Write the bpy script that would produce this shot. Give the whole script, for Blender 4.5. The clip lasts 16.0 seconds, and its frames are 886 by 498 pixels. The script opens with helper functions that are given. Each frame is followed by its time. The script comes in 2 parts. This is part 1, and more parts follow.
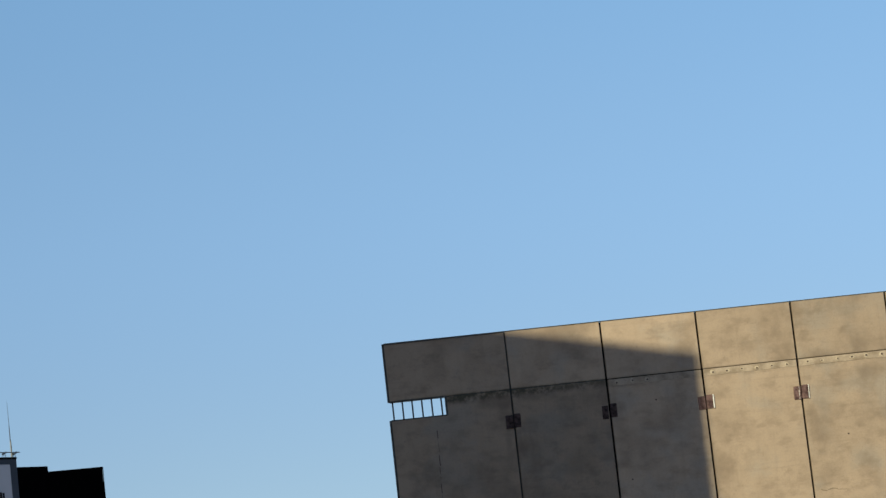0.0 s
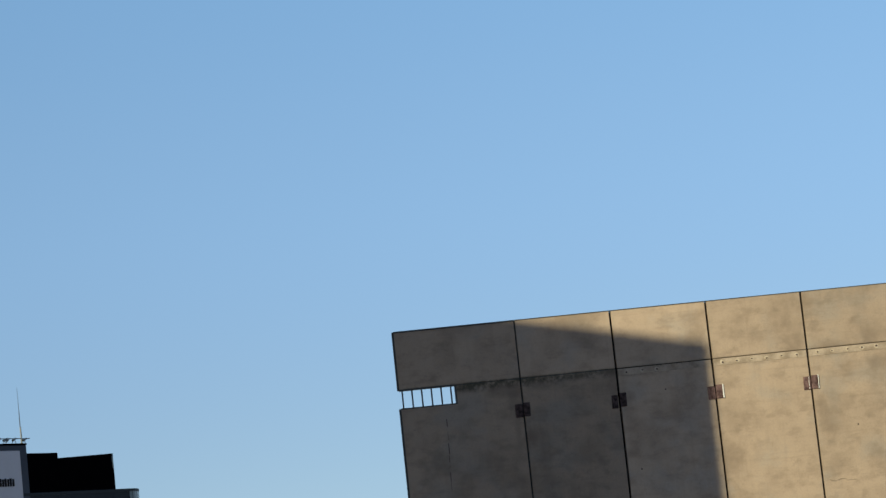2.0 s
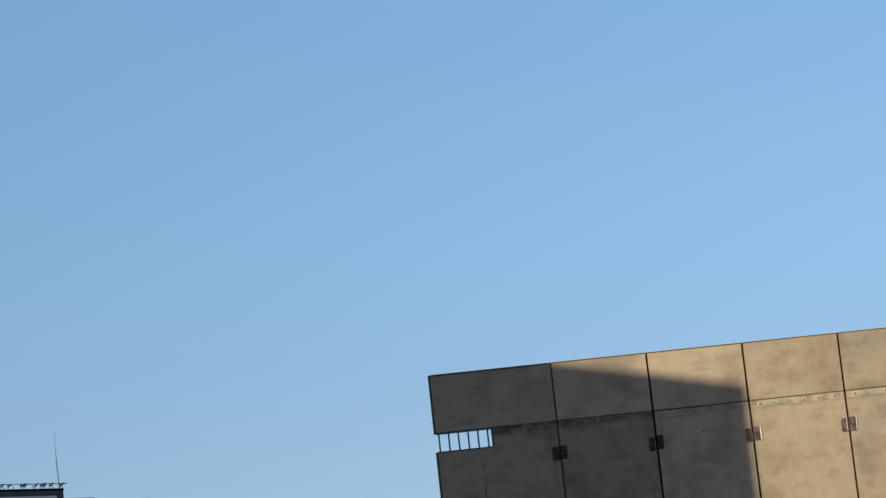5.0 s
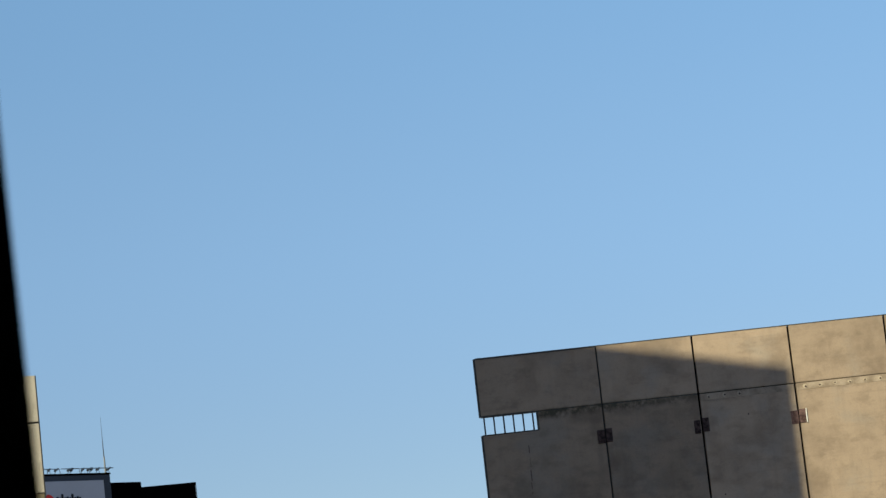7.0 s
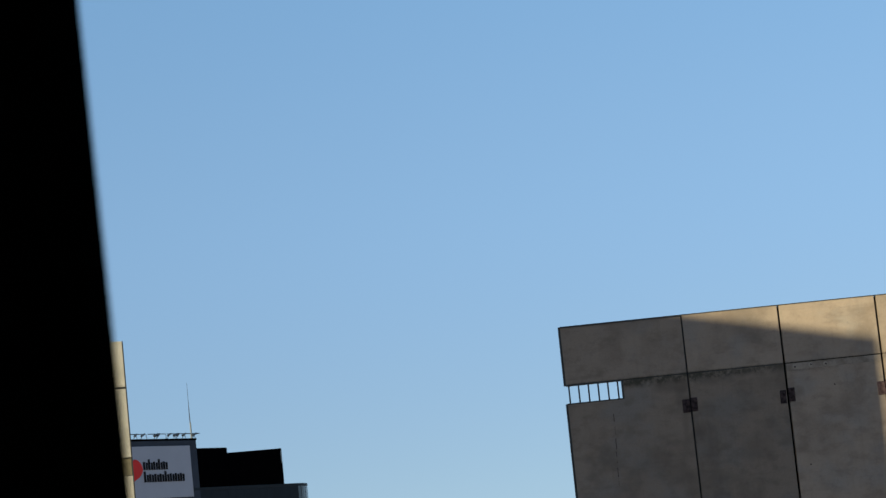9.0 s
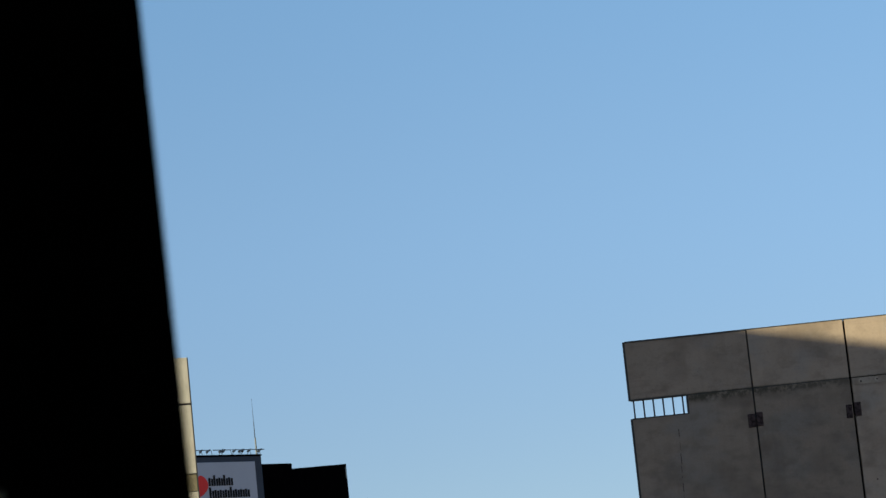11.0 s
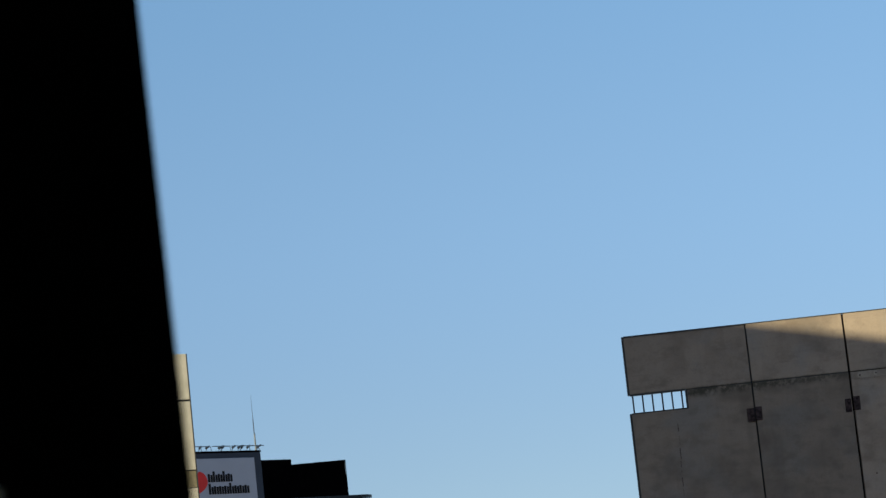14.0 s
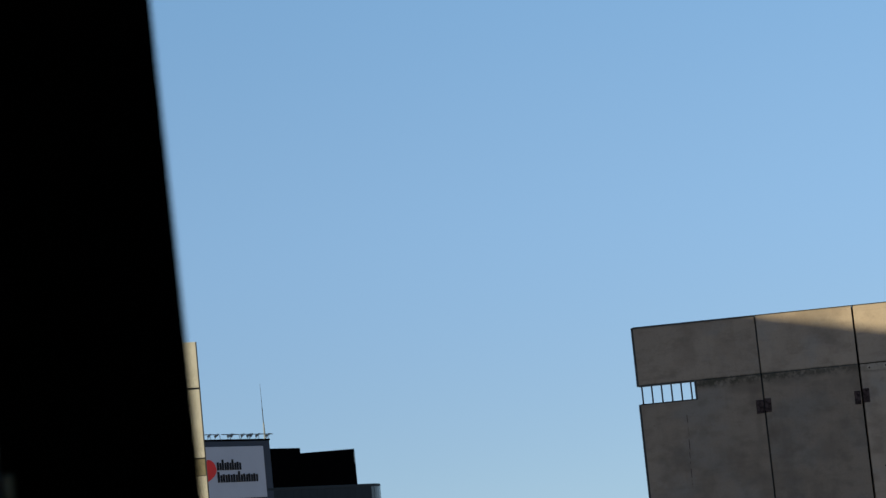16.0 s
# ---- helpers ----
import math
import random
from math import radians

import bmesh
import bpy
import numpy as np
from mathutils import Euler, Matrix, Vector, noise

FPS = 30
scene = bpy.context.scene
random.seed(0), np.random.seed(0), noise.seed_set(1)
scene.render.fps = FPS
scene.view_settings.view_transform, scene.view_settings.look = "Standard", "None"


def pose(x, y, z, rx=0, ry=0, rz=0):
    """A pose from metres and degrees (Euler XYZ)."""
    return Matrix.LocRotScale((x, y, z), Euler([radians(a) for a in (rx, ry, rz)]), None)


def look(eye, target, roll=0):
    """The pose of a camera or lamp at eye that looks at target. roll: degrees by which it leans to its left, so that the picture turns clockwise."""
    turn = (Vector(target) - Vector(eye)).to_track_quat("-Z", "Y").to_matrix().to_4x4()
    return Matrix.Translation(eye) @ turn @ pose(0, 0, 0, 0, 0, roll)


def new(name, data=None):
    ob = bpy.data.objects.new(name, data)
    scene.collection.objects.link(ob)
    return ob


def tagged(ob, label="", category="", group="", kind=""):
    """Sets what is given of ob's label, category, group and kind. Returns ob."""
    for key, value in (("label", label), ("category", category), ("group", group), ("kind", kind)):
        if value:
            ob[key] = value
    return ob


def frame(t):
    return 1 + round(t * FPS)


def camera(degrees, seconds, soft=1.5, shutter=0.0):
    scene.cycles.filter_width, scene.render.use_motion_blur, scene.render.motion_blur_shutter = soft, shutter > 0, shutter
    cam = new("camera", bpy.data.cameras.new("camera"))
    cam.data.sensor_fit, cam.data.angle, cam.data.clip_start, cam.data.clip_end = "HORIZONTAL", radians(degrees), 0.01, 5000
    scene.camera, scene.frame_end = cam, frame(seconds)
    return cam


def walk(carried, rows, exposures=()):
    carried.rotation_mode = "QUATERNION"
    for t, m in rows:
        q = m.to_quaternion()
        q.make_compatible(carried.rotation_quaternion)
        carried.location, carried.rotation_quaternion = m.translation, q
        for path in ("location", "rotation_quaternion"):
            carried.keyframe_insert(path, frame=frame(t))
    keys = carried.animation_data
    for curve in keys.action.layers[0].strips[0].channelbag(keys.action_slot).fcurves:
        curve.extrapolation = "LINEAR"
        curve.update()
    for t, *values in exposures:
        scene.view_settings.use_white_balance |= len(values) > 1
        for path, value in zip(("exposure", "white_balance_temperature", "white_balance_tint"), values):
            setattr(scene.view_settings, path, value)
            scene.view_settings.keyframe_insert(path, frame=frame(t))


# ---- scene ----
# ---- camera and its walk ----
EYE = (0.0, 0.0, 9.4)
cam = camera(20.21, 16.0, 1.45)
cam.data.dof.use_dof, cam.data.dof.focus_distance = True, 70.0
cam.data.dof.aperture_fstop = 15.0
TURNS = (
    (0.0, 97.319, 6.279, -2.821),
    (0.2, 97.315, 6.317, -2.897),
    (0.4, 97.273, 6.356, -2.872),
    (0.5, 97.282, 6.375, -2.851),
    (0.7, 97.269, 6.317, -2.530),
    (0.9, 97.227, 6.258, -2.290),
    (1.0, 97.255, 6.229, -2.249),
    (1.2, 97.259, 6.211, -2.209),
    (1.4, 97.201, 6.194, -2.094),
    (1.5, 97.222, 6.185, -2.048),
    (1.7, 97.148, 6.100, -2.037),
    (1.9, 97.056, 6.015, -2.481),
    (2.0, 97.076, 5.973, -2.619),
    (2.2, 97.036, 6.004, -2.654),
    (2.4, 97.038, 6.035, -2.656),
    (2.5, 97.102, 6.050, -2.652),
    (2.7, 97.200, 6.020, -2.647),
    (2.9, 97.312, 5.989, -2.413),
    (3.0, 97.382, 5.974, -2.269),
    (3.2, 97.504, 6.042, -2.108),
    (3.4, 97.605, 6.109, -2.164),
    (3.5, 97.660, 6.143, -2.394),
    (3.7, 97.796, 6.145, -2.350),
    (5.8, 98.189, 6.154, -1.562),
    (6.0, 98.185, 6.154, -1.613),
    (6.2, 98.173, 6.202, -1.535),
    (6.4, 98.156, 6.251, -1.198),
    (6.5, 98.070, 6.275, -1.044),
    (6.7, 97.973, 6.273, -0.898),
    (6.9, 97.908, 6.272, -0.800),
    (7.0, 97.893, 6.271, -0.702),
    (7.2, 97.812, 6.230, -0.556),
    (7.4, 97.728, 6.189, -0.127),
    (7.5, 97.668, 6.168, 0.177),
    (7.7, 97.453, 6.033, 0.600),
    (7.9, 97.268, 5.898, 0.795),
    (8.0, 97.238, 5.830, 0.867),
    (8.2, 97.259, 5.797, 1.121),
    (8.4, 97.292, 5.764, 1.198),
    (8.5, 97.356, 5.748, 1.217),
    (8.7, 97.353, 5.750, 1.221),
    (10.8, 97.773, 5.790, 2.309),
    (11.0, 97.860, 5.791, 2.725),
    (11.2, 97.816, 5.733, 2.881),
    (11.4, 97.883, 5.675, 2.719),
    (11.5, 97.870, 5.646, 2.640),
    (11.7, 97.812, 5.667, 2.581),
    (11.9, 97.889, 5.688, 2.820),
    (12.0, 97.852, 5.698, 3.000),
    (12.2, 97.799, 5.695, 3.072),
    (12.4, 97.832, 5.692, 3.072),
    (12.5, 97.785, 5.690, 3.069),
    (12.7, 97.700, 5.718, 3.116),
    (12.9, 97.757, 5.745, 3.179),
    (13.0, 97.741, 5.759, 3.201),
    (13.2, 97.673, 5.830, 3.045),
    (13.4, 97.740, 5.901, 2.887),
    (13.5, 97.728, 5.936, 2.758),
    (13.7, 97.649, 5.956, 2.558),
    (13.9, 97.728, 5.976, 2.638),
    (14.0, 97.755, 5.986, 2.720),
    (14.2, 97.674, 5.912, 2.836),
    (14.4, 97.678, 5.839, 2.894),
    (14.5, 97.705, 5.802, 2.875),
    (14.7, 97.710, 5.800, 2.599),
    (14.9, 97.655, 5.798, 2.518),
    (15.0, 97.676, 5.797, 2.560),
    (15.2, 97.721, 5.723, 2.699),
    (15.4, 97.634, 5.650, 2.850),
    (15.5, 97.590, 5.613, 2.829),
    (15.7, 97.563, 5.614, 2.857),
    (15.9, 97.575, 5.615, 2.908),
    (16.0, 97.536, 5.616, 2.905),
)
walk(cam, [(t, pose(EYE[0] - (0.0008 if t < 9 else 0.0), EYE[1], EYE[2], a, b, c)) for t, a, b, c in TURNS], exposures=((0.0, 0.2),))

# ---- world and sun ----
SUN_EL, SUN_TURN = radians(28), radians(216)
to_sun = Vector((math.sin(SUN_TURN) * math.cos(SUN_EL), math.cos(SUN_TURN) * math.cos(SUN_EL), math.sin(SUN_EL)))
world = bpy.data.worlds.new("sky")
scene.world = world
world.use_nodes = True
wn = world.node_tree
sky = wn.nodes.new("ShaderNodeTexSky")
sky.sky_type, sky.sun_disc = "NISHITA", False
sky.sun_elevation, sky.sun_rotation = SUN_EL, SUN_TURN
sky.air_density, sky.dust_density, sky.ozone_density = 0.5, 0.0, 3.0
haze = wn.nodes.new("ShaderNodeMix")
haze.data_type = "RGBA"
haze.inputs[0].default_value = 0.78
# clear air: a dull haze low down, bright above it, deeper blue overhead, whiter on the sun's side
way = wn.nodes.new("ShaderNodeTexCoord")
parts = wn.nodes.new("ShaderNodeSeparateXYZ")
wn.links.new(way.outputs["Generated"], parts.inputs[0])


def sky_range(value, lo, hi, a=0.0, b=1.0):
    n = wn.nodes.new("ShaderNodeMapRange")
    n.interpolation_type = "SMOOTHSTEP"
    for i, v in zip((1, 2, 3, 4), (lo, hi, a, b)):
        n.inputs[i].default_value = v
    wn.links.new(value, n.inputs[0])
    return n.outputs[0]


def sky_mix(fac, a, b, mode="MIX"):
    n = wn.nodes.new("ShaderNodeMix")
    n.data_type, n.blend_type = "RGBA", mode
    for sock, v in ((n.inputs[0], fac), (n.inputs[6], a), (n.inputs[7], b)):
        if isinstance(v, (int, float)):
            sock.default_value = v
        elif isinstance(v, tuple):
            sock.default_value = (*v, 1.0)
        else:
            wn.links.new(v, sock)
    return n.outputs[2]


low = sky_mix(sky_range(parts.outputs[2], 0.02, 0.15), (2.52, 3.81, 4.91), (2.38, 4.14, 6.08))
tones = sky_mix(sky_range(parts.outputs[2], 0.12, 0.26), low, (1.96, 3.86, 6.15))
tones = sky_mix(sky_range(parts.outputs[1], -0.3, 0.3, 1.0, 0.0), tones, (2.62, 3.90, 5.75))
across = wn.nodes.new("ShaderNodeCombineColor")
for i in range(3):
    wn.links.new(sky_range(parts.outputs[0], -0.6, 0.6, 0.78, 1.18), across.inputs[i])
tones = sky_mix(1.0, tones, across.outputs[0], "MULTIPLY")
wn.links.new(tones, haze.inputs[7])
wn.links.new(sky.outputs[0], haze.inputs[6])
wn.links.new(haze.outputs[2], wn.nodes["Background"].inputs[0])
wn.nodes["Background"].inputs[1].default_value = 0.104
sun = new("sun", bpy.data.lights.new("sun", "SUN"))
sun.data.energy, sun.data.angle, sun.data.color = 5.0, radians(0.53), (1.0, 0.98, 0.67)
sun.matrix_world = look(to_sun * 60, (0, 0, 0))


# ---- materials ----
def material(name, rough=0.8, metal=0.0):
    m = bpy.data.materials.new(name)
    m.use_nodes = True
    b = m.node_tree.nodes["Principled BSDF"]
    b.inputs["Roughness"].default_value, b.inputs["Metallic"].default_value = rough, metal
    return m, m.node_tree, b


def math_node(nt, op, a, b=None, clamp=False):
    n = nt.nodes.new("ShaderNodeMath")
    n.operation, n.use_clamp = op, clamp
    for i, v in enumerate((a, b)):
        if v is None:
            continue
        if isinstance(v, (int, float)):
            n.inputs[i].default_value = v
        else:
            nt.links.new(v, n.inputs[i])
    return n.outputs[0]


def noise_node(nt, vec, scale, detail=4.0, rough=0.55, stretch=None, offset=None):
    if stretch or offset:
        mp = nt.nodes.new("ShaderNodeMapping")
        if stretch:
            mp.inputs["Scale"].default_value = stretch
        if offset:
            mp.inputs["Location"].default_value = offset
        nt.links.new(vec, mp.inputs["Vector"])
        vec = mp.outputs[0]
    n = nt.nodes.new("ShaderNodeTexNoise")
    n.inputs["Scale"].default_value, n.inputs["Detail"].default_value = scale, detail
    n.inputs["Roughness"].default_value = rough
    nt.links.new(vec, n.inputs["Vector"])
    return n.outputs["Fac"]


def ramp(nt, fac, lo, hi, a=0.0, b=1.0):
    n = nt.nodes.new("ShaderNodeMapRange")
    n.interpolation_type = "SMOOTHSTEP"
    for i, v in zip((1, 2, 3, 4), (lo, hi, a, b)):
        n.inputs[i].default_value = v
    nt.links.new(fac, n.inputs[0])
    return n.outputs[0]


def mix(nt, fac, a, b, mode="MIX"):
    n = nt.nodes.new("ShaderNodeMix")
    n.data_type, n.blend_type = "RGBA", mode
    for sock, v in ((n.inputs[0], fac), (n.inputs[6], a), (n.inputs[7], b)):
        if isinstance(v, (int, float)):
            sock.default_value = v
        elif isinstance(v, tuple):
            sock.default_value = (*v, 1.0)
        else:
            nt.links.new(v, sock)
    return n.outputs[2]


def bump(nt, b, height, strength, dist):
    n = nt.nodes.new("ShaderNodeBump")
    n.inputs["Strength"].default_value, n.inputs["Distance"].default_value = strength, dist
    nt.links.new(height, n.inputs["Height"])
    nt.links.new(n.outputs[0], b.inputs["Normal"])


def position(nt):
    return nt.nodes.new("ShaderNodeNewGeometry").outputs["Position"]


def plain(name, color, rough=0.6, metal=0.0, scale=3.0, vary=0.25, dirt=None, gloss=0.5):
    """A painted or metal surface with mottling at two scales and fine relief."""
    m, nt, b = material(name, rough, metal)
    b.inputs["Specular IOR Level"].default_value = gloss
    p = position(nt)
    big, fine = noise_node(nt, p, scale), noise_node(nt, p, scale * 14, 3)
    dark = tuple(c * (1 - vary) for c in color) if dirt is None else dirt
    c = mix(nt, ramp(nt, big, 0.35, 0.7), color, dark)
    c = mix(nt, ramp(nt, fine, 0.4, 0.75, 0, 0.35), c, dark)
    nt.links.new(c, b.inputs["Base Color"])
    nt.links.new(ramp(nt, fine, 0.3, 0.7, max(rough - 0.12, 0.03), min(rough + 0.1, 1)), b.inputs["Roughness"])
    bump(nt, b, fine, 0.15, 0.01)
    return m


def concrete(name, color, dark, wall_top):
    """Weathered precast concrete: cloudy patches, streaks, pits, and grime lines under the seam."""
    m, nt, b = material(name, 0.9)
    p = position(nt)
    info = nt.nodes.new("ShaderNodeObjectInfo")
    shift = nt.nodes.new("ShaderNodeVectorMath")
    shift.operation = "ADD"
    comb = nt.nodes.new("ShaderNodeCombineXYZ")
    nt.links.new(math_node(nt, "MULTIPLY", info.outputs["Random"], 37.0), comb.inputs[1])
    nt.links.new(p, shift.inputs[0])
    nt.links.new(comb.outputs[0], shift.inputs[1])
    q = shift.outputs[0]
    cloud = noise_node(nt, q, 0.55, 5, 0.6)
    patch = noise_node(nt, q, 1.1, 5, 0.55, (1, 1, 0.85))
    blotch = noise_node(nt, q, 2.6, 4, 0.6, (0.8, 1, 1.3))
    streak = noise_node(nt, q, 1.0, 3, 0.5, (7, 7, 0.5))
    grain = noise_node(nt, q, 22, 4, 0.65)
    pits = noise_node(nt, q, 60, 2, 0.5)
    board = noise_node(nt, q, 1.0, 3, 0.6, (0.7, 1, 9))
    rim = noise_node(nt, q, 7.0, 5, 0.7)
    light = tuple(min(c * 1.12, 1) for c in color)
    c = mix(nt, ramp(nt, cloud, 0.36, 0.66), color, light)
    c = mix(nt, ramp(nt, noise_node(nt, q, 0.8, 4, 0.55, (1, 1, 1.2), (5, 3, 9)), 0.48, 0.68, 0, 0.45), c, tuple(sum(color) / 3 * f for f in (1.06, 0.93, 0.83)))
    c = mix(nt, ramp(nt, patch, 0.46, 0.76, 0, 0.70), c, dark)
    c = mix(nt, ramp(nt, blotch, 0.46, 0.72, 0, 0.48), c, dark)
    c = mix(nt, ramp(nt, blotch, 0.24, 0.46, 0.30, 0), c, light)
    c = mix(nt, ramp(nt, streak, 0.52, 0.85, 0, 0.22), c, dark)
    c = mix(nt, ramp(nt, board, 0.50, 0.80, 0, 0.26), c, dark)
    c = mix(nt, ramp(nt, rim, 0.56, 0.78, 0, 0.30), c, tuple(v * 0.8 for v in dark))
    c = mix(nt, ramp(nt, grain, 0.35, 0.75, 0, 0.18), c, dark)
    c = mix(nt, ramp(nt, pits, 0.66, 0.76, 0, 0.5), c, tuple(v * 0.5 for v in dark))
    sep = nt.nodes.new("ShaderNodeSeparateXYZ")
    nt.links.new(p, sep.inputs[0])
    below = math_node(nt, "SUBTRACT", wall_top - 1.44, sep.outputs[2])
    damp = noise_node(nt, p, 2.2, 6, 0.7, (1, 1, 0.7))
    crust = noise_node(nt, p, 5.0, 6, 0.78)
    reach = math_node(nt, "SUBTRACT", below, math_node(nt, "MULTIPLY", damp, 0.42))
    edge = math_node(nt, "MULTIPLY", ramp(nt, reach, -0.12, 0.06, 1, 0), ramp(nt, below, -0.06, 0.0))
    grime = math_node(nt, "MULTIPLY", edge, ramp(nt, crust, 0.36, 0.58, 0.12, 1.0), True)
    # the old end of the wall is the dirtier one
    far = math_node(nt, "SUBTRACT", sep.outputs[0], WALL_X)
    grime = math_node(nt, "MULTIPLY", grime, ramp(nt, far, 2.6, 8.0, 0.95, 0.30))
    c = mix(nt, grime, c, tuple(v * f for v, f in zip(dark, (0.36, 0.42, 0.36))))
    # single stains: place along the wall, depth below its top, half width, half height, strength
    wob = nt.nodes.new("ShaderNodeTexNoise")
    wob.inputs["Scale"].default_value, wob.inputs["Detail"].default_value = 3.0, 5.0
    nt.links.new(p, wob.inputs["Vector"])
    wx = math_node(nt, "MULTIPLY", math_node(nt, "SUBTRACT", wob.outputs["Fac"], 0.5), 2.6)
    for u, d, ru, rd, k in STAINS:
        dx = math_node(nt, "DIVIDE", math_node(nt, "SUBTRACT", sep.outputs[0], WALL_X + u), ru)
        dz = math_node(nt, "DIVIDE", math_node(nt, "SUBTRACT", sep.outputs[2], wall_top - d), rd)
        r2 = math_node(nt, "ADD", math_node(nt, "MULTIPLY", dx, dx), math_node(nt, "MULTIPLY", dz, dz))
        c = mix(nt, ramp(nt, math_node(nt, "ADD", r2, wx), -0.3, 1.5, k * 0.75, 0), c, tuple(v * 0.85 for v in dark))
    # lime bloom
    for u, d, ru, rd, k in PALE:
        dx = math_node(nt, "DIVIDE", math_node(nt, "SUBTRACT", sep.outputs[0], WALL_X + u), ru)
        dz = math_node(nt, "DIVIDE", math_node(nt, "SUBTRACT", sep.outputs[2], wall_top - d), rd)
        r2 = math_node(nt, "ADD", math_node(nt, "MULTIPLY", dx, dx), math_node(nt, "MULTIPLY", dz, dz))
        c = mix(nt, ramp(nt, math_node(nt, "ADD", r2, wx), -0.3, 1.5, k, 0), c, tuple(v * 1.25 for v in color))
    nt.links.new(mix(nt, 1.0, c, info.outputs["Color"], "MULTIPLY"), b.inputs["Base Color"])
    bump(nt, b, math_node(nt, "ADD", grain, math_node(nt, "MULTIPLY", patch, 2.0)), 0.35, 0.008)
    return m


TOP = EYE[2] + 5.605          # top of the concrete wall
WALL_X, WALL_Y = 2.119, 61.118
HOLES = ((6.59, -2.07), (11.262, -3.41), (3.495, -2.71), (4.68, -2.725), (5.29, -2.735), (5.78, -3.96))
STAINS = ((5.70, 2.15, 0.16, 0.14, 0.7), (10.42, 2.85, 0.16, 0.30, 0.5), (11.9, 1.15, 0.35, 0.35, 0.6), (12.0, 1.95, 0.35, 0.2, 0.4), (1.25, 0.72, 0.30, 0.42, 0.55), (10.55, 3.3, 0.30, 0.55, 0.6), (10.7, 4.35, 0.35, 0.30, 0.5), (8.15, 2.9, 0.28, 0.45, 0.4),
          (5.75, 3.1, 0.45, 0.5, 0.4), (3.2, 2.75, 0.14, 0.40, 0.5), (6.6, 2.55, 0.5, 0.3, 0.35), (11.3, 2.0, 0.5, 0.3, 0.35), (2.2, 3.6, 0.6, 0.4, 0.3), (2.86, 2.72, 0.10, 0.42, 0.6), (2.80, 2.0, 0.16, 0.30, 0.5), (4.5, 3.45, 0.45, 0.40, 0.45), (5.35, 2.75, 0.12, 0.25, 0.5), (3.4, 2.35, 0.25, 0.2, 0.4), (2.6, 1.72, 0.50, 0.16, 0.7), (3.7, 1.68, 0.45, 0.14, 0.6))
PALE = ((3.28, 1.0, 0.07, 0.24, 0.35), (3.20, 2.62, 0.05, 0.14, 0.4), (7.6, 1.25, 0.30, 0.12, 0.25))
M_CONC = concrete("weathered_concrete", (0.318, 0.228, 0.166), (0.176, 0.121, 0.086), TOP)
M_GROUT = plain("pale_grout", (0.375, 0.288, 0.222), 0.95, 0, 2.6, 0.35, (0.205, 0.150, 0.110), 0.1)
M_PATCH = plain("white_grout", (0.44, 0.345, 0.26), 0.9, 0, 9.0, 0.25, None, 0.2)
M_CRACK = plain("crack_dirt", (0.17, 0.122, 0.088), 0.9)
M_SPOT = plain("dark_spot", (0.075, 0.044, 0.036), 0.9)
M_SEAL = plain("black_sealant", (0.006, 0.0055, 0.005), 0.9, 0, 3.0, 0.25, None, 0.05)
M_EDGE = plain("dark_edge_strip", (0.035, 0.032, 0.030), 0.55, 0.0, 6.0)
M_RUST_SHADED = plain("rusty_plate_shaded", (0.080, 0.051, 0.048), 0.8, 0.0, 9.0, 0.5, (0.012, 0.007, 0.007), 0.1)
M_RUST_SUNLIT = plain("rusty_plate_sunlit", (0.165, 0.097, 0.090), 0.8, 0.0, 9.0, 0.5, (0.050, 0.027, 0.026), 0.1)
M_PALE_EDGE = plain("pale_plate_edge", (0.72, 0.66, 0.63), 0.6, 0.0, 10.0)
M_STEEL = plain("dark_steel", (0.05, 0.055, 0.065), 0.45, 0.6)
M_STONE = plain("cream_stone", (0.58, 0.49, 0.375), 0.75, 0, 1.3, 0.18)
M_BAND = plain("brown_band", (0.25, 0.195, 0.11), 0.7, 0, 2.0, 0.25)
M_NAVY = plain("navy_cladding", (0.026, 0.033, 0.050), 0.6, 0, 0.6, 0.2, None, 0.15)
M_BLACK_SHADED = plain("shaded_black_cladding", (0.0012, 0.0012, 0.0016), 0.9, 0, 0.8, 0.3, None, 0.0)
M_BOARD = plain("white_board", (0.27, 0.275, 0.325), 0.5, 0, 0.5, 0.06)
M_RED = plain("red_paint", (0.56, 0.032, 0.030), 0.7, 0, 1.0, 0.1, None, 0.15)
M_INK = plain("black_paint", (0.008, 0.008, 0.010), 0.8, 0, 3.0, 0.2, None, 0.1)
M_GLASS = plain("tinted_glazing", (0.0098, 0.0144, 0.0200), 0.5, 0, 0.4, 0.2, None, 0.08)
M_CURVE = plain("curved_cladding", (0.012, 0.018, 0.025), 0.16, 0, 0.4, 0.2, None, 0.6)
M_GLINT = plain("pale_grey_glint", (0.20, 0.23, 0.23), 0.4, 0.2)
M_MAST = plain("pale_mast", (0.27, 0.27, 0.27), 0.5, 0.2)
M_FIN = plain("dark_fin", (0.0100, 0.0146, 0.0202), 0.5, 0.0, 3.0, 0.25, None, 0.1)
M_FRAME = plain("black_window_paint", (0.003, 0.003, 0.003), 0.9, 0, 6.0, 0.25, None, 0.1)
M_ROOM = plain("dim_wall_paint", (0.66, 0.65, 0.66), 0.9, 0, 1.5, 0.12)
M_BRASS = plain("dull_brass", (0.85, 0.74, 0.48), 0.45, 0.1, 30.0)
M_GROUND = plain("city_ground", (0.36, 0.262, 0.170), 0.95, 0, 0.05, 0.35)
M_RENDER = plain("grey_render", (0.24, 0.20, 0.165), 0.9, 0, 0.4, 0.2)


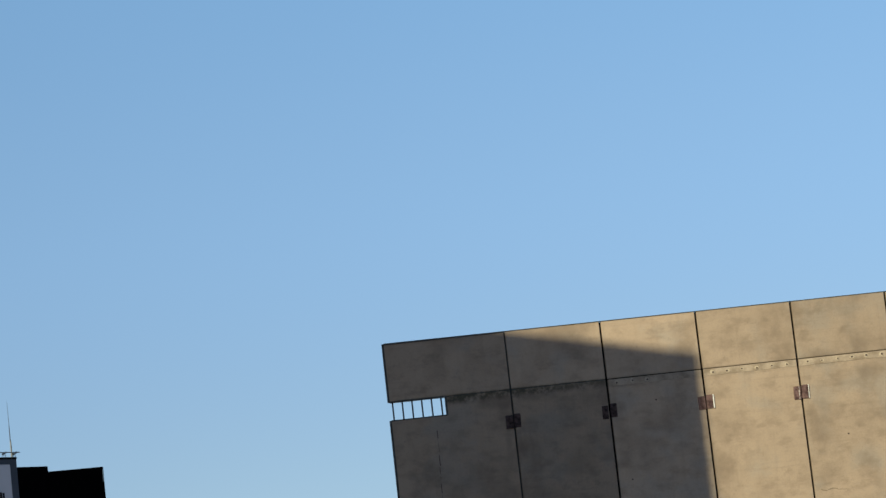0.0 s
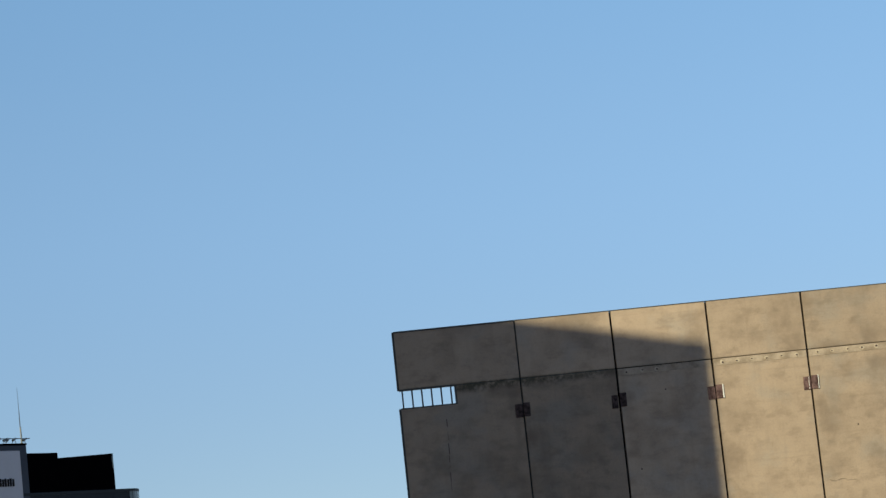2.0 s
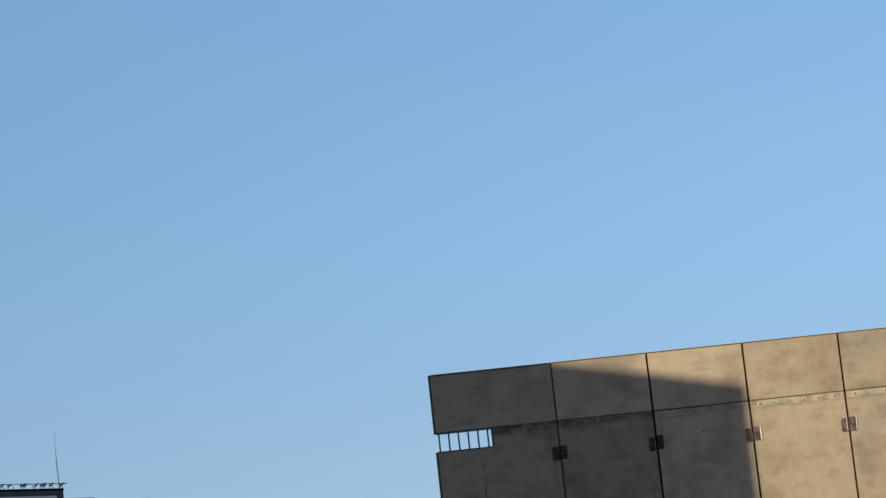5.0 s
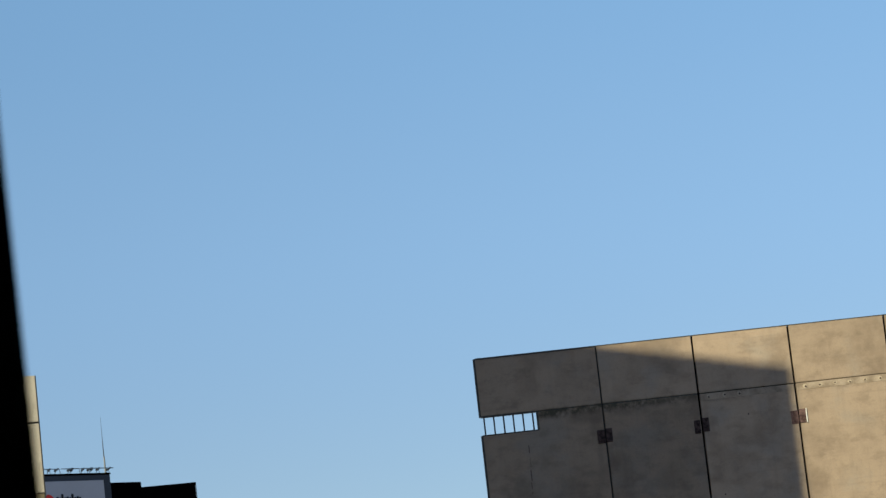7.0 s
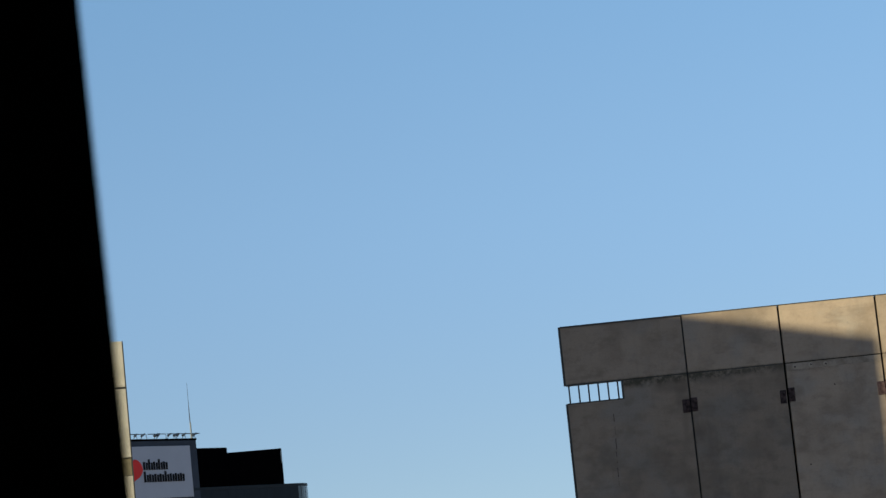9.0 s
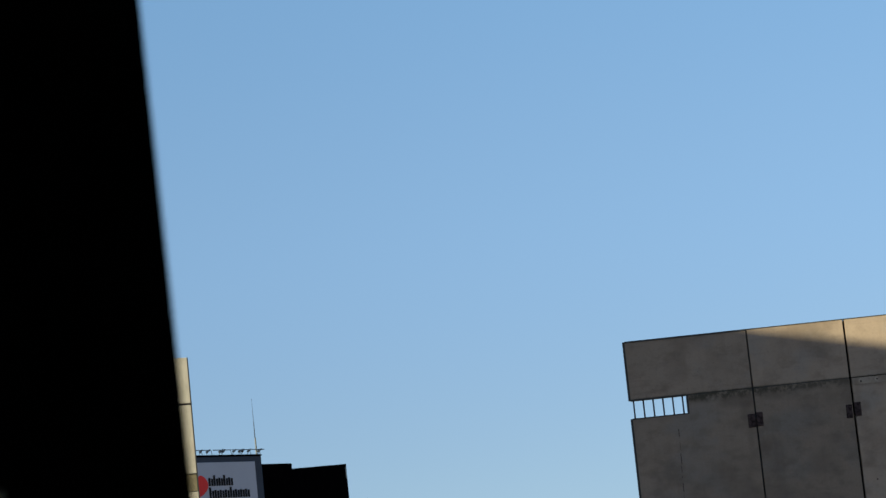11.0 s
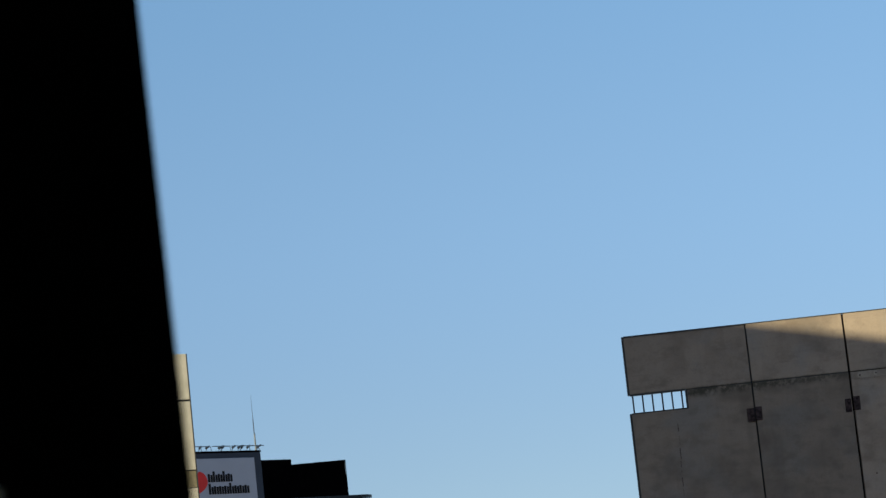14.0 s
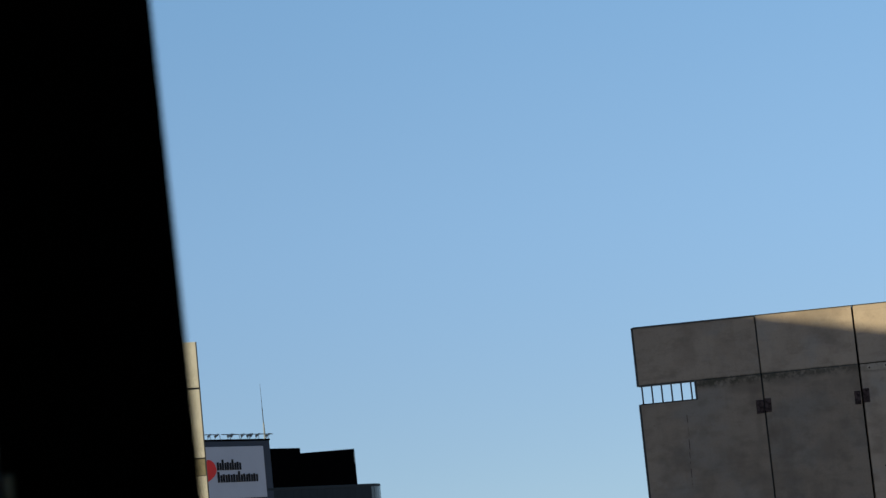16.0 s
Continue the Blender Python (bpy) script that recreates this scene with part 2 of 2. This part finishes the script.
# ---- building helpers ----
def box(bm, x0, x1, y0, y1, z0, z1, chamfer=0.0):
    vs = [bm.verts.new((x, y, z)) for z in (z0, z1) for y in (y0, y1) for x in (x0, x1)]
    fs = [bm.faces.new([vs[i] for i in f]) for f in ((0, 2, 3, 1), (4, 5, 7, 6), (0, 1, 5, 4), (2, 6, 7, 3), (0, 4, 6, 2), (1, 3, 7, 5))]
    if chamfer:
        bmesh.ops.bevel(bm, geom=list({e for f in fs for e in f.edges}), offset=chamfer, segments=1, affect="EDGES")
    return bm


def prism(bm, outline, y0, y1):
    """A slab with an x-z outline (anticlockwise seen from -y) between y0 and y1."""
    a, b = [bm.verts.new((x, y0, z)) for x, z in outline], [bm.verts.new((x, y1, z)) for x, z in outline]
    bm.faces.new(a), bm.faces.new(b[::-1])
    for i in range(len(a)):
        j = (i + 1) % len(a)
        bm.faces.new((a[j], a[i], b[i], b[j]))
    bmesh.ops.recalc_face_normals(bm, faces=bm.faces)
    return bm


def block(bm, outline, z0, z1):
    """An upright block on an x-y outline; z1 may be one height or one for each corner."""
    tops = z1 if isinstance(z1, (list, tuple)) else [z1] * len(outline)
    a = [bm.verts.new((x, y, z0)) for x, y in outline]
    b = [bm.verts.new((x, y, z)) for (x, y), z in zip(outline, tops)]
    bm.faces.new(a[::-1]), bm.faces.new(b)
    for i in range(len(a)):
        j = (i + 1) % len(a)
        bm.faces.new((a[i], a[j], b[j], b[i]))
    bmesh.ops.recalc_face_normals(bm, faces=bm.faces)
    return bm


def rod(bm, p, q, r0, r1=None, sides=8):
    p, q = Vector(p), Vector(q)
    r1 = r0 if r1 is None else r1
    m = Matrix.Translation((p + q) / 2) @ (q - p).to_track_quat("Z", "Y").to_matrix().to_4x4()
    bmesh.ops.create_cone(bm, cap_ends=True, segments=sides, radius1=r0, radius2=r1, depth=(q - p).length, matrix=m)
    return bm


def mesh_of(name, bm, mat):
    me = bpy.data.meshes.new(name)
    bm.to_mesh(me)
    bm.free()
    me.materials.append(mat)
    return me


def part(name, bm, mat, parent, label="", at=None):
    me = bm if isinstance(bm, bpy.types.Mesh) else mesh_of(name, bm, mat)
    ob = new(name, me)
    ob.parent = parent
    if at is not None:
        ob.location = at
    return tagged(ob, label) if label else ob


def thing(name, label, category, at=(0, 0, 0), turn=0.0, kind="", group=""):
    ob = new(name)
    ob.matrix_basis = pose(*at, 0, 0, turn)
    return tagged(ob, label, category, group, kind)


def solid(name, bm, mat, label, category, kind=""):
    return tagged(new(name, mesh_of(name, bm, mat)), label, category, "", kind)


# ---- ground ----
bm = bmesh.new()
box(bm, -2500, 2500, -2500, 2500, -1.0, 0.0)
solid("ground", bm, M_GROUND, "unseen sandy brown ground, warm for bounce light", "ground", "structure")

# ---- concrete building: a wall of precast panels ----
# local x runs along the wall from its free end, y into the building, z from the wall's top
FIRST, PANEL, SEAM, JOINT, THICK, COUNT = 3.022, 2.4, 1.44, 0.052, 0.20, 8
hall = thing("concrete_building", "building with a wall of weathered beige precast concrete panels", "building", (WALL_X, WALL_Y, TOP))
joints = [FIRST + PANEL * i for i in range(COUNT)]
J = JOINT / 2
# casts differ in tone: upper and lower panel, from the free end on
UPPER_TONE = (0.98, 1.05, 1.12, 0.95, 0.88, 0.95, 0.97, 0.95)
LOWER_TONE = (0.90, 0.80, 1.12, 1.0, 0.94, 0.97, 0.95, 0.96)


def cast(name, mesh, tone, label="", at=None):
    ob = part(name, mesh, M_CONC, hall, label, at)
    ob.color = (tone, tone, tone, 1.0)


bm = box(bmesh.new(), 0.0, FIRST - 0.012, 0, THICK, -SEAM + 0.011, 0, 0.006)
cast("upper_panel", bm, UPPER_TONE[0])
bm = prism(bmesh.new(), [(0, -TOP), (FIRST - 0.014, -TOP), (FIRST - 0.014, -SEAM - 0.011), (1.423, -SEAM - 0.011), (1.423, -1.893), (0, -1.893)], 0, THICK)
cast("lower_panel", bm, LOWER_TONE[0], "concrete panel with a slot notched into its corner")
up = mesh_of("upper_panel", box(bmesh.new(), J, PANEL - J, 0, THICK, -SEAM + 0.011, 0, 0.006), M_CONC)
low = mesh_of("lower_panel", box(bmesh.new(), J, PANEL - J, 0, THICK, -TOP, -SEAM - 0.011, 0.006), M_CONC)
for i in range(COUNT - 1):
    dy = random.uniform(-0.006, 0.006)
    cast("upper_panel", up, UPPER_TONE[i + 1], at=(joints[i], dy, 0))
    cast("lower_panel", low, LOWER_TONE[i + 1], at=(joints[i], -dy, 0))
for i, x in enumerate(joints[:-1]):
    y, mat = (0.065, M_EDGE) if i == 0 else (0.115, M_SEAL)
    part("joint_seal", box(bmesh.new(), x - 0.06, x + 0.06, y, y + 0.035, -TOP + 0.01, -0.012), mat, hall, "dark joint sealant")
part("seam_seal", box(bmesh.new(), 1.394, joints[0] - 0.016, 0.022, 0.034, -SEAM - 0.03, -SEAM + 0.03), M_EDGE, hall, "dark grey seam sealant")
for i, x in enumerate(joints[:-1]):
    mat, told = ((M_EDGE, "dark grey seam sealant"), (M_SEAL, "black seam sealant"), (M_CRACK, "seam sealant in a brown sunlit tone"))[min(i, 2)]
    part("seam_seal", box(bmesh.new(), x + J + 0.002, x + PANEL - J - 0.002, 0.022, 0.034, -SEAM - 0.03, -SEAM + 0.03), mat, hall, told)
# added strips that draw a dark outline on the free end and along the top
part("end_outline", box(bmesh.new(), -0.018, 0.030, -0.006, THICK + 0.006, -SEAM, 0.008), M_EDGE, hall)
part("end_outline", box(bmesh.new(), -0.018, 0.030, -0.006, THICK + 0.006, -TOP, -1.893), M_EDGE, hall)
part("top_outline", box(bmesh.new(), 0.032, FIRST - 0.002, -0.010, THICK + 0.006, -0.020, 0.020), M_EDGE, hall, "added dark outline of the wall's top")
part("top_outline", box(bmesh.new(), FIRST, joints[-1], -0.006, THICK + 0.006, 0.002, 0.020), M_EDGE, hall, "added thin dark outline of the wall's top")
part("slot_lining", box(bmesh.new(), 1.392, 1.432, -0.003, THICK - 0.004, -1.905, -SEAM - 0.010), M_EDGE, hall, "dark lining of the open slot")
part("slot_lining", box(bmesh.new(), 0.032, 1.390, -0.003, THICK - 0.004, -SEAM - 0.016, -SEAM + 0.022), M_EDGE, hall)
part("slot_lining", box(bmesh.new(), 0.032, 1.390, -0.003, THICK - 0.004, -1.912, -1.882), M_EDGE, hall)
for i in range(6):
    x = 0.098 + 0.2405 * i
    part("slot_bar", box(bmesh.new(), x - 0.019, x + 0.019, 0.07, 0.11, -1.893, -SEAM), M_STEEL, hall, "thin dark steel bar")
# packed grout strips with bolt pockets under the seam
strip = mesh_of("grout_strip", box(bmesh.new(), J + 0.01, PANEL - J - 0.01, -0.004, 0.02, -SEAM - 0.175, -SEAM - 0.016, 0.003), M_GROUT)
pocket_bm = bmesh.new()
rod(pocket_bm, (0, -0.010, 0), (0, 0.01, 0), 0.052, 0.060, 9)
pocket = mesh_of("grout_pocket", pocket_bm, M_PATCH)
bolt_bm = bmesh.new()
rod(bolt_bm, (0, -0.016, 0), (0, 0.004, 0), 0.026, 0.028, 6)
bolt = mesh_of("bolt", bolt_bm, M_SPOT)
for i, x in enumerate(joints[1:-1]):
    part("grout_strip", strip, M_GROUT, hall, "pale packed grout under the seam" if i == 0 else "", at=(x, 0, 0))
    for k in range(3 if i == 0 else 6):
        at = (x + 0.25 + 0.372 * k + random.uniform(-0.012, 0.012), -0.002, -1.536 + random.uniform(-0.012, 0.012))
        pk = part("grout_pocket", pocket, M_PATCH, hall, at=at)
        pk.scale = (random.uniform(0.7, 1.15), 1, random.uniform(0.6, 1.1))
        part("bolt", bolt, M_SPOT, pk, at=(random.uniform(-0.02, 0.02), 0, random.uniform(-0.02, 0.01)))
bolt_bm = bmesh.new()
rod(bolt_bm, (0, -0.012, 0), (0, 0.004, 0), 0.017, 0.020, 6)
plate_bolts = mesh_of("plate_bolt", bolt_bm.copy(), M_RUST_SHADED), mesh_of("plate_bolt", bolt_bm, M_RUST_SUNLIT)
# rusty connector plates bridging the joints
for i, x in enumerate(joints[:-1]):
    z = (-2.22, -2.223, -2.262, -2.265, -2.27, -2.26, -2.25)[i]
    coat, told = (M_RUST_SHADED, "rusty steel connector plate in its shaded tone") if i < 2 else (M_RUST_SUNLIT, "rusty steel connector plate in its sunlit tone")
    a = part("connector_plate", box(bmesh.new(), -0.195, -0.010 - 0.034 * (i == 1), -0.020, 0.004, -0.165, 0.165, 0.010), coat, hall, told, (x, 0, z - 0.012 - 0.02 * (i == 1)))
    b = part("connector_plate", box(bmesh.new(), 0.010, 0.175, -0.024, 0.004, -0.175, 0.165, 0.010), coat, hall, told, (x, 0, z + 0.014))
    a.rotation_euler, b.rotation_euler = (0, random.uniform(-0.05, 0.03), 0), (0, random.uniform(-0.02, 0.04), 0)
    if i > 1:
        if i > 2:
            part("plate_edge", box(bmesh.new(), -0.062, -0.050, -0.030, 0.004, -0.150, 0.145, 0.003), M_PALE_EDGE, a, "pale strip for a highlight on the plate")
        w = 0.205 if i == 2 else 0.192
        part("plate_edge", box(bmesh.new(), 0.177, w, -0.034, 0.004, -0.175, 0.165, 0.004), M_PALE_EDGE, b, "pale strip for the plate's bright edge")
    for p, xs in ((a, (-0.15, -0.07)), (b, (0.06, 0.13))):
        for bx in xs:
            for bz in (-0.09, 0.09):
                part("plate_bolt", plate_bolts[i > 1], coat, p, at=(bx, -0.022, bz))
# broken dark formwork line in the notched panel
z = -2.25
random.seed(5)
while z > -3.9:
    h = random.uniform(0.05, 0.28)
    x = 1.11 - 0.02 * (-2.25 - z) + random.uniform(-0.014, 0.014)
    w = random.uniform(0.003, 0.010)
    part("form_line", box(bmesh.new(), x - w, x + w, -0.003, 0.002, z - h, z), M_SPOT, hall)
    z -= h + random.uniform(0.03, 0.12)

# tie holes and a fine crack in the lower panels
hole = mesh_of("tie_hole", rod(bmesh.new(), (0, -0.004, 0), (0, 0.01, 0), 0.022, 0.019, 9), M_SPOT)
for x, z in HOLES:
    part("tie_hole", hole, M_SPOT, hall, at=(x, 0, z))
x, z = 10.40, -4.70
for k in range(9):
    x2, z2 = x + random.uniform(0.03, 0.10), z + random.uniform(-0.05, 0.055)
    w = random.uniform(0.003, 0.009)
    part("crack", prism(bmesh.new(), [(x, z - w), (x2, z2 - w), (x2, z2 + w), (x, z + w)], -0.003, 0.002), M_CRACK, hall)
    x, z = x2, z2
part("building_body", box(bmesh.new(), 0.3, joints[-1], THICK + 0.004, 24, -TOP, -7.0), M_RENDER, hall, "grey body of the building behind the panel wall")

# ---- stone building at the window post ----
corner = (-12.72, 90.0)
stone = thing("stone_building", "cream stone panel building with a dark corner line", "building", (*corner, 0.0), 29.0)
# local x runs towards the corner at 0, y into the building
part("core", box(bmesh.new(), -9.0, -0.036, 0.06, 12.0, 0, EYE[2] + 9.2), M_EDGE, stone)
rows = [(9.39, 7.72), (7.65, 5.16), (5.12, 4.52), (4.49, 1.95), (1.91, -0.6), (-0.64, -3.1), (-3.14, -5.6), (-5.64, -9.4)]
for k, (z1, z0) in enumerate(rows):
    for x0, x1 in ((-4.4, -0.038), (-8.9, -4.44)):
        y0 = 0.04 if k == 2 else 0.0
        part("stone_panel", box(bmesh.new(), x0, x1, y0, 0.10, EYE[2] + z0, EYE[2] + z1, 0.008), M_BAND if k == 2 else M_STONE, stone, "recessed brown band" if k == 2 else "")
part("corner_line", box(bmesh.new(), -0.034, 0.0, -0.01, 0.14, 0, EYE[2] + 9.39), M_EDGE, stone, "added dark line for the corner's thin dark side")

# ---- office tower with the roof sign ----
# local x runs along the front from the sign's end, y into the building
A = math.degrees(math.atan2(0.8436, 0.537))
base = (-29.94, 260.0, EYE[2])
tower = thing("office_tower", "dark office building with navy roof housing and black plant screens", "building", (base[0], base[1], 0.0), A)
E = EYE[2]
part("roof_housing", box(bmesh.new(), -15.0, 0.0, 0.0, 9.0, E + 8.0, E + 16.02, 0.05), M_NAVY, tower, "navy clad roof housing")
part("roof_edge", box(bmesh.new(), -15.03, 0.05, -0.05, 9.03, E + 16.022, E + 16.20, 0.02), M_BLACK_SHADED, tower, "black roof edge")
part("plant_screen", box(bmesh.new(), 0.02, 5.06, 0.02, 7.0, E + 10.9, E + 15.15, 0.03), M_BLACK_SHADED, tower, "plant screen, black with its shade")
part("plant_screen", prism(bmesh.new(), [(5.08, E + 10.9), (14.57, E + 10.9), (14.57, E + 14.93), (5.08, E + 14.58)], 0.03, 7.0), M_BLACK_SHADED, tower, "plant screen with a sloping top, black with its shade")
part("corner_glint", box(bmesh.new(), 14.35, 14.50, 0.00, 0.026, E + 13.3, E + 14.6), M_GLINT, tower)
R, S = 5.0, 17.0
arc = [(S + R * math.sin(a), R - R * math.cos(a)) for a in np.linspace(0, math.pi / 2, 14)]
part("lower_wall", block(bmesh.new(), [(-13.0, 0.03), (S - 0.002, 0.03), (S - 0.002, 20.0), (-13.0, 20.0)], 0, E + 11.04), M_GLASS, tower, "tinted glazed lower storeys")
body = [(x, y + 0.03) for x, y in arc] + [(S + R, 20.0), (S, 20.0)]
part("rounded_end", block(bmesh.new(), body, 0, E + 11.04), M_CURVE, tower, "glossy dark rounded end")
for a in [(x, 0.03, 0.0) for x in np.arange(0.6, 17.0, 1.35)] + [(S + R * math.sin(t), R - R * math.cos(t) + 0.03, t) for t in np.linspace(0.12, 1.5, 7)]:
    mu = part("mullion", box(bmesh.new(), -0.03, 0.03, -0.010, 0.03, 0, E + 11.03), M_FIN, tower, at=(a[0], a[1], 0))
    mu.rotation_euler = (0, 0, a[2])
for z in (E + 10.74, E + 7.4, E + 3.9, E + 0.4):
    ring = [(-13.0, -0.02)] + [(S + (R + 0.05) * math.sin(t), R - (R + 0.05) * math.cos(t) + 0.03) for t in np.linspace(0, math.pi / 2, 14)] + [(S + R + 0.05, 20.0), (-13.0, 20.0)]
    part("spandrel", block(bmesh.new(), ring, z, z + 0.28), M_FIN, tower)

sign = thing("roof_sign", "pale sign board with red heart and dark lettering", "sign", (base[0], base[1], E), A)
part("board", box(bmesh.new(), -12.4, -1.27, -0.12, -0.004, 10.12, 15.44, 0.02), M_BOARD, sign)


def heart(cx, cz, w, h):
    bm = bmesh.new()
    pts = []
    for k in range(36):
        t = 2 * math.pi * k / 36
        x = math.sin(t) * (1 - 0.20 * max(0.0, -math.cos(t)) ** 1.5)
        z = math.cos(t) * (1.0 if math.cos(t) < 0 else 0.86) + 0.30 * abs(x) ** 0.8 * (1 - abs(x)) - (0.16 if k == 0 else 0.0)
        pts.append((cx + x * w / 2, cz + z * h / 2))
    return prism(bm, pts[::-1], -0.20, -0.122)


part("heart", heart(-10.58, 13.08, 2.9, 2.3), M_RED, sign, "red heart emblem")


def letter_bars(x0, x1, z0, z1, tall):
    """A word as plain upright bars of its size, two to a character."""
    w = (x1 - x0) / len(tall)
    for i, t in enumerate(tall):
        cx = x0 + w * (i + 0.5)
        for k, (a, b) in enumerate(((-0.47, -0.06), (0.06, 0.44))):
            top = z1 + (0.32 * (z1 - z0) if t and not k else -0.10 * k * (z1 - z0))
            part("letter_bar", box(bmesh.new(), cx + a * w, cx + b * w, -0.17, -0.122, z0, top, 0.02), M_INK, sign)


letter_bars(-9.00, -5.08, 13.03, 13.86, (0, 1, 0, 1, 0))
letter_bars(-9.02, -2.52, 11.78, 12.62, (1, 0, 0, 0, 1, 0, 0, 0))

rail = thing("roof_railing", "thin dark roof railing with small floodlights", "railing", (base[0], base[1], E + 16.17), A)
for x0, x1 in ((-13.0, -8.15), (-7.75, -4.9), (-4.7, 0.55)):
    part("rail", rod(bmesh.new(), (x0, -0.05, 0.52), (x1, -0.05, 0.52), 0.045), M_STEEL, rail)
for k in range(9):
    x = -12.4 + k * 1.55
    part("post", rod(bmesh.new(), (x, 0.1, 0.03), (x - 0.30, -0.05, 0.52), 0.030), M_STEEL, rail)
for x, w in ((-12.1, 0.30), (-9.9, 0.26), (-8.75, 0.34), (-6.7, 0.42), (-6.3, 0.26), (-4.6, 0.30), (-3.6, 0.40), (-3.2, 0.24), (-2.2, 0.34), (-0.5, 0.40)):
    lamp = part("floodlight", rod(bmesh.new(), (x - w, -0.34, 0.30), (x + w, -0.20, 0.52), 0.13, 0.10, 6), M_STEEL, rail, "small dark floodlight on a bracket")
    part("bracket", rod(bmesh.new(), (x, 0.05, 0.03), (x, -0.25, 0.40), 0.03), M_STEEL, lamp)

mast = thing("antenna_mast", "slender tapering antenna mast on the roof", "antenna", (base[0] - 0.537 * 0.85, 260 - 0.8436 * 0.85, E + 16.20))
part("lower_pole", rod(bmesh.new(), (0, 0.6, 0), (0, 0.6, 1.7), 0.075, 0.06), M_MAST, mast, "pale painted pole")
part("side_rod", rod(bmesh.new(), (0.075, 0.54, 0), (0.07, 0.54, 1.75), 0.035, 0.03), M_STEEL, mast)
part("middle_pole", rod(bmesh.new(), (0, 0.6, 1.7), (0, 0.6, 3.3), 0.050, 0.040), M_STEEL, mast, "dark middle pole")
part("whip", rod(bmesh.new(), (0, 0.6, 3.3), (0, 0.6, 5.85), 0.028, 0.012), M_STEEL, mast, "thin dark whip")

# ---- block that shades the wall ----
AWAY = 32.0      # from the wall, towards the sun
bx, by = WALL_X + 7.78 - AWAY * math.sin(radians(36)), WALL_Y - AWAY * math.cos(radians(36))
bz = TOP - 1.02 + AWAY * math.tan(SUN_EL)
k = math.tan(SUN_EL) / math.cos(radians(36))
u = Vector((-(k - 0.224 * math.tan(radians(36))) / 0.224, 1.0)).normalized()
v = Vector((-0.8, -0.6))
foot = [Vector((bx, by)), Vector((bx, by)) + 14 * u, Vector((bx, by)) + 14 * u + 12 * v, Vector((bx, by)) + 12 * v]
solid("neighbour_building", block(bmesh.new(), [tuple(p) for p in foot], 0, bz), M_RENDER, "plain grey rendered block facing the concrete wall", "building")

# ---- the room with the window ----
H0, H1 = EYE[2] - 1.45, EYE[2] + 1.25
Y0, Y1 = -3.2, 1.46
solid("floor", box(bmesh.new(), -2.2, 2.6, Y0, Y1 + 0.2, H0 - 0.15, H0), M_ROOM, "dark room floor", "floor", "structure")
solid("ceiling", box(bmesh.new(), -2.2, 2.6, Y0, Y1 + 0.2, H1, H1 + 0.15), M_ROOM, "dim painted ceiling", "ceiling", "structure")
solid("wall_back", box(bmesh.new(), -2.2, 2.6, Y0 - 0.15, Y0, H0, H1), M_ROOM, "dim painted room wall", "wall", "structure")
solid("wall_west", box(bmesh.new(), -2.35, -2.2, Y0, Y1 + 0.2, H0, H1), M_ROOM, "dim painted room wall", "wall", "structure")
solid("wall_east", box(bmesh.new(), 2.6, 2.75, Y0, Y1 + 0.2, H0, H1), M_ROOM, "dim painted room wall", "wall", "structure")
solid("wall_window", box(bmesh.new(), -2.2, -0.335, Y1 + 0.10, Y1 + 0.2, H0, H1), M_ROOM, "dim painted wall beside the window", "wall", "structure")
solid("wall_sill", box(bmesh.new(), -0.333, 2.598, Y1 + 0.10, Y1 + 0.2, H0, EYE[2] - 0.55), M_ROOM, "dim painted wall below the window", "wall", "structure")
solid("wall_head", box(bmesh.new(), -0.333, 2.598, Y1 + 0.10, Y1 + 0.2, EYE[2] + 0.95, H1), M_ROOM, "dim painted wall above the window", "wall", "structure")
own = thing("sky_blocking_building", "unseen grey building around the dark room, holds back sky light", "building")
for x0, x1, z0, z1 in ((-60, -2.37, 0, 36), (2.77, 14, 0, 36), (-2.37, 2.77, 0, H0 - 0.17), (-2.37, 2.77, H1 + 0.17, 36)):
    part("facade", box(bmesh.new(), x0, x1, -14.0, Y1 + 0.21, z0, z1), M_RENDER, own)
window = thing("window_1", "open window with a black painted frame", "window", (0, Y1, EYE[2]), kind="structure")
ys = 0.04
xe = lambda z: -0.21456 - 0.0211 * z
bm = prism(bmesh.new(), [(-0.3390, -0.55), (xe(-0.55), -0.55), (xe(0.95), 0.95), (-0.3390, 0.95)], ys, ys + 0.055)
for vert in bm.verts:      # the rebate behind the stile's edge
    if vert.co.y > ys + 0.01 and vert.co.x > -0.3:
        vert.co.x -= 0.03
part("stile", bm, M_FRAME, window, "black painted window stile")
part("stile", box(bmesh.new(), 2.40, 2.50, ys, ys + 0.055, -0.55, 0.95, 0.004), M_FRAME, window)
part("sill", box(bmesh.new(), -0.20, 2.39, ys - 0.06, ys + 0.055, -0.60, -0.552, 0.004), M_FRAME, window)
part("head", box(bmesh.new(), -0.33, 2.39, ys, ys + 0.055, 0.952, 1.0, 0.004), M_FRAME, window)
hinge = part("hinge", box(bmesh.new(), -0.3365, -0.3305, ys - 0.003, ys + 0.001, 0.030, 0.086, 0.0008), M_BRASS, window, "small dull brass hinge")
part("knuckle", rod(bmesh.new(), (-0.3325, ys - 0.006, 0.074), (-0.3325, ys - 0.006, 0.087), 0.0036), M_BRASS, hinge)
part("knuckle", rod(bmesh.new(), (-0.3325, ys - 0.006, 0.057), (-0.3325, ys - 0.006, 0.070), 0.0036), M_BRASS, hinge)
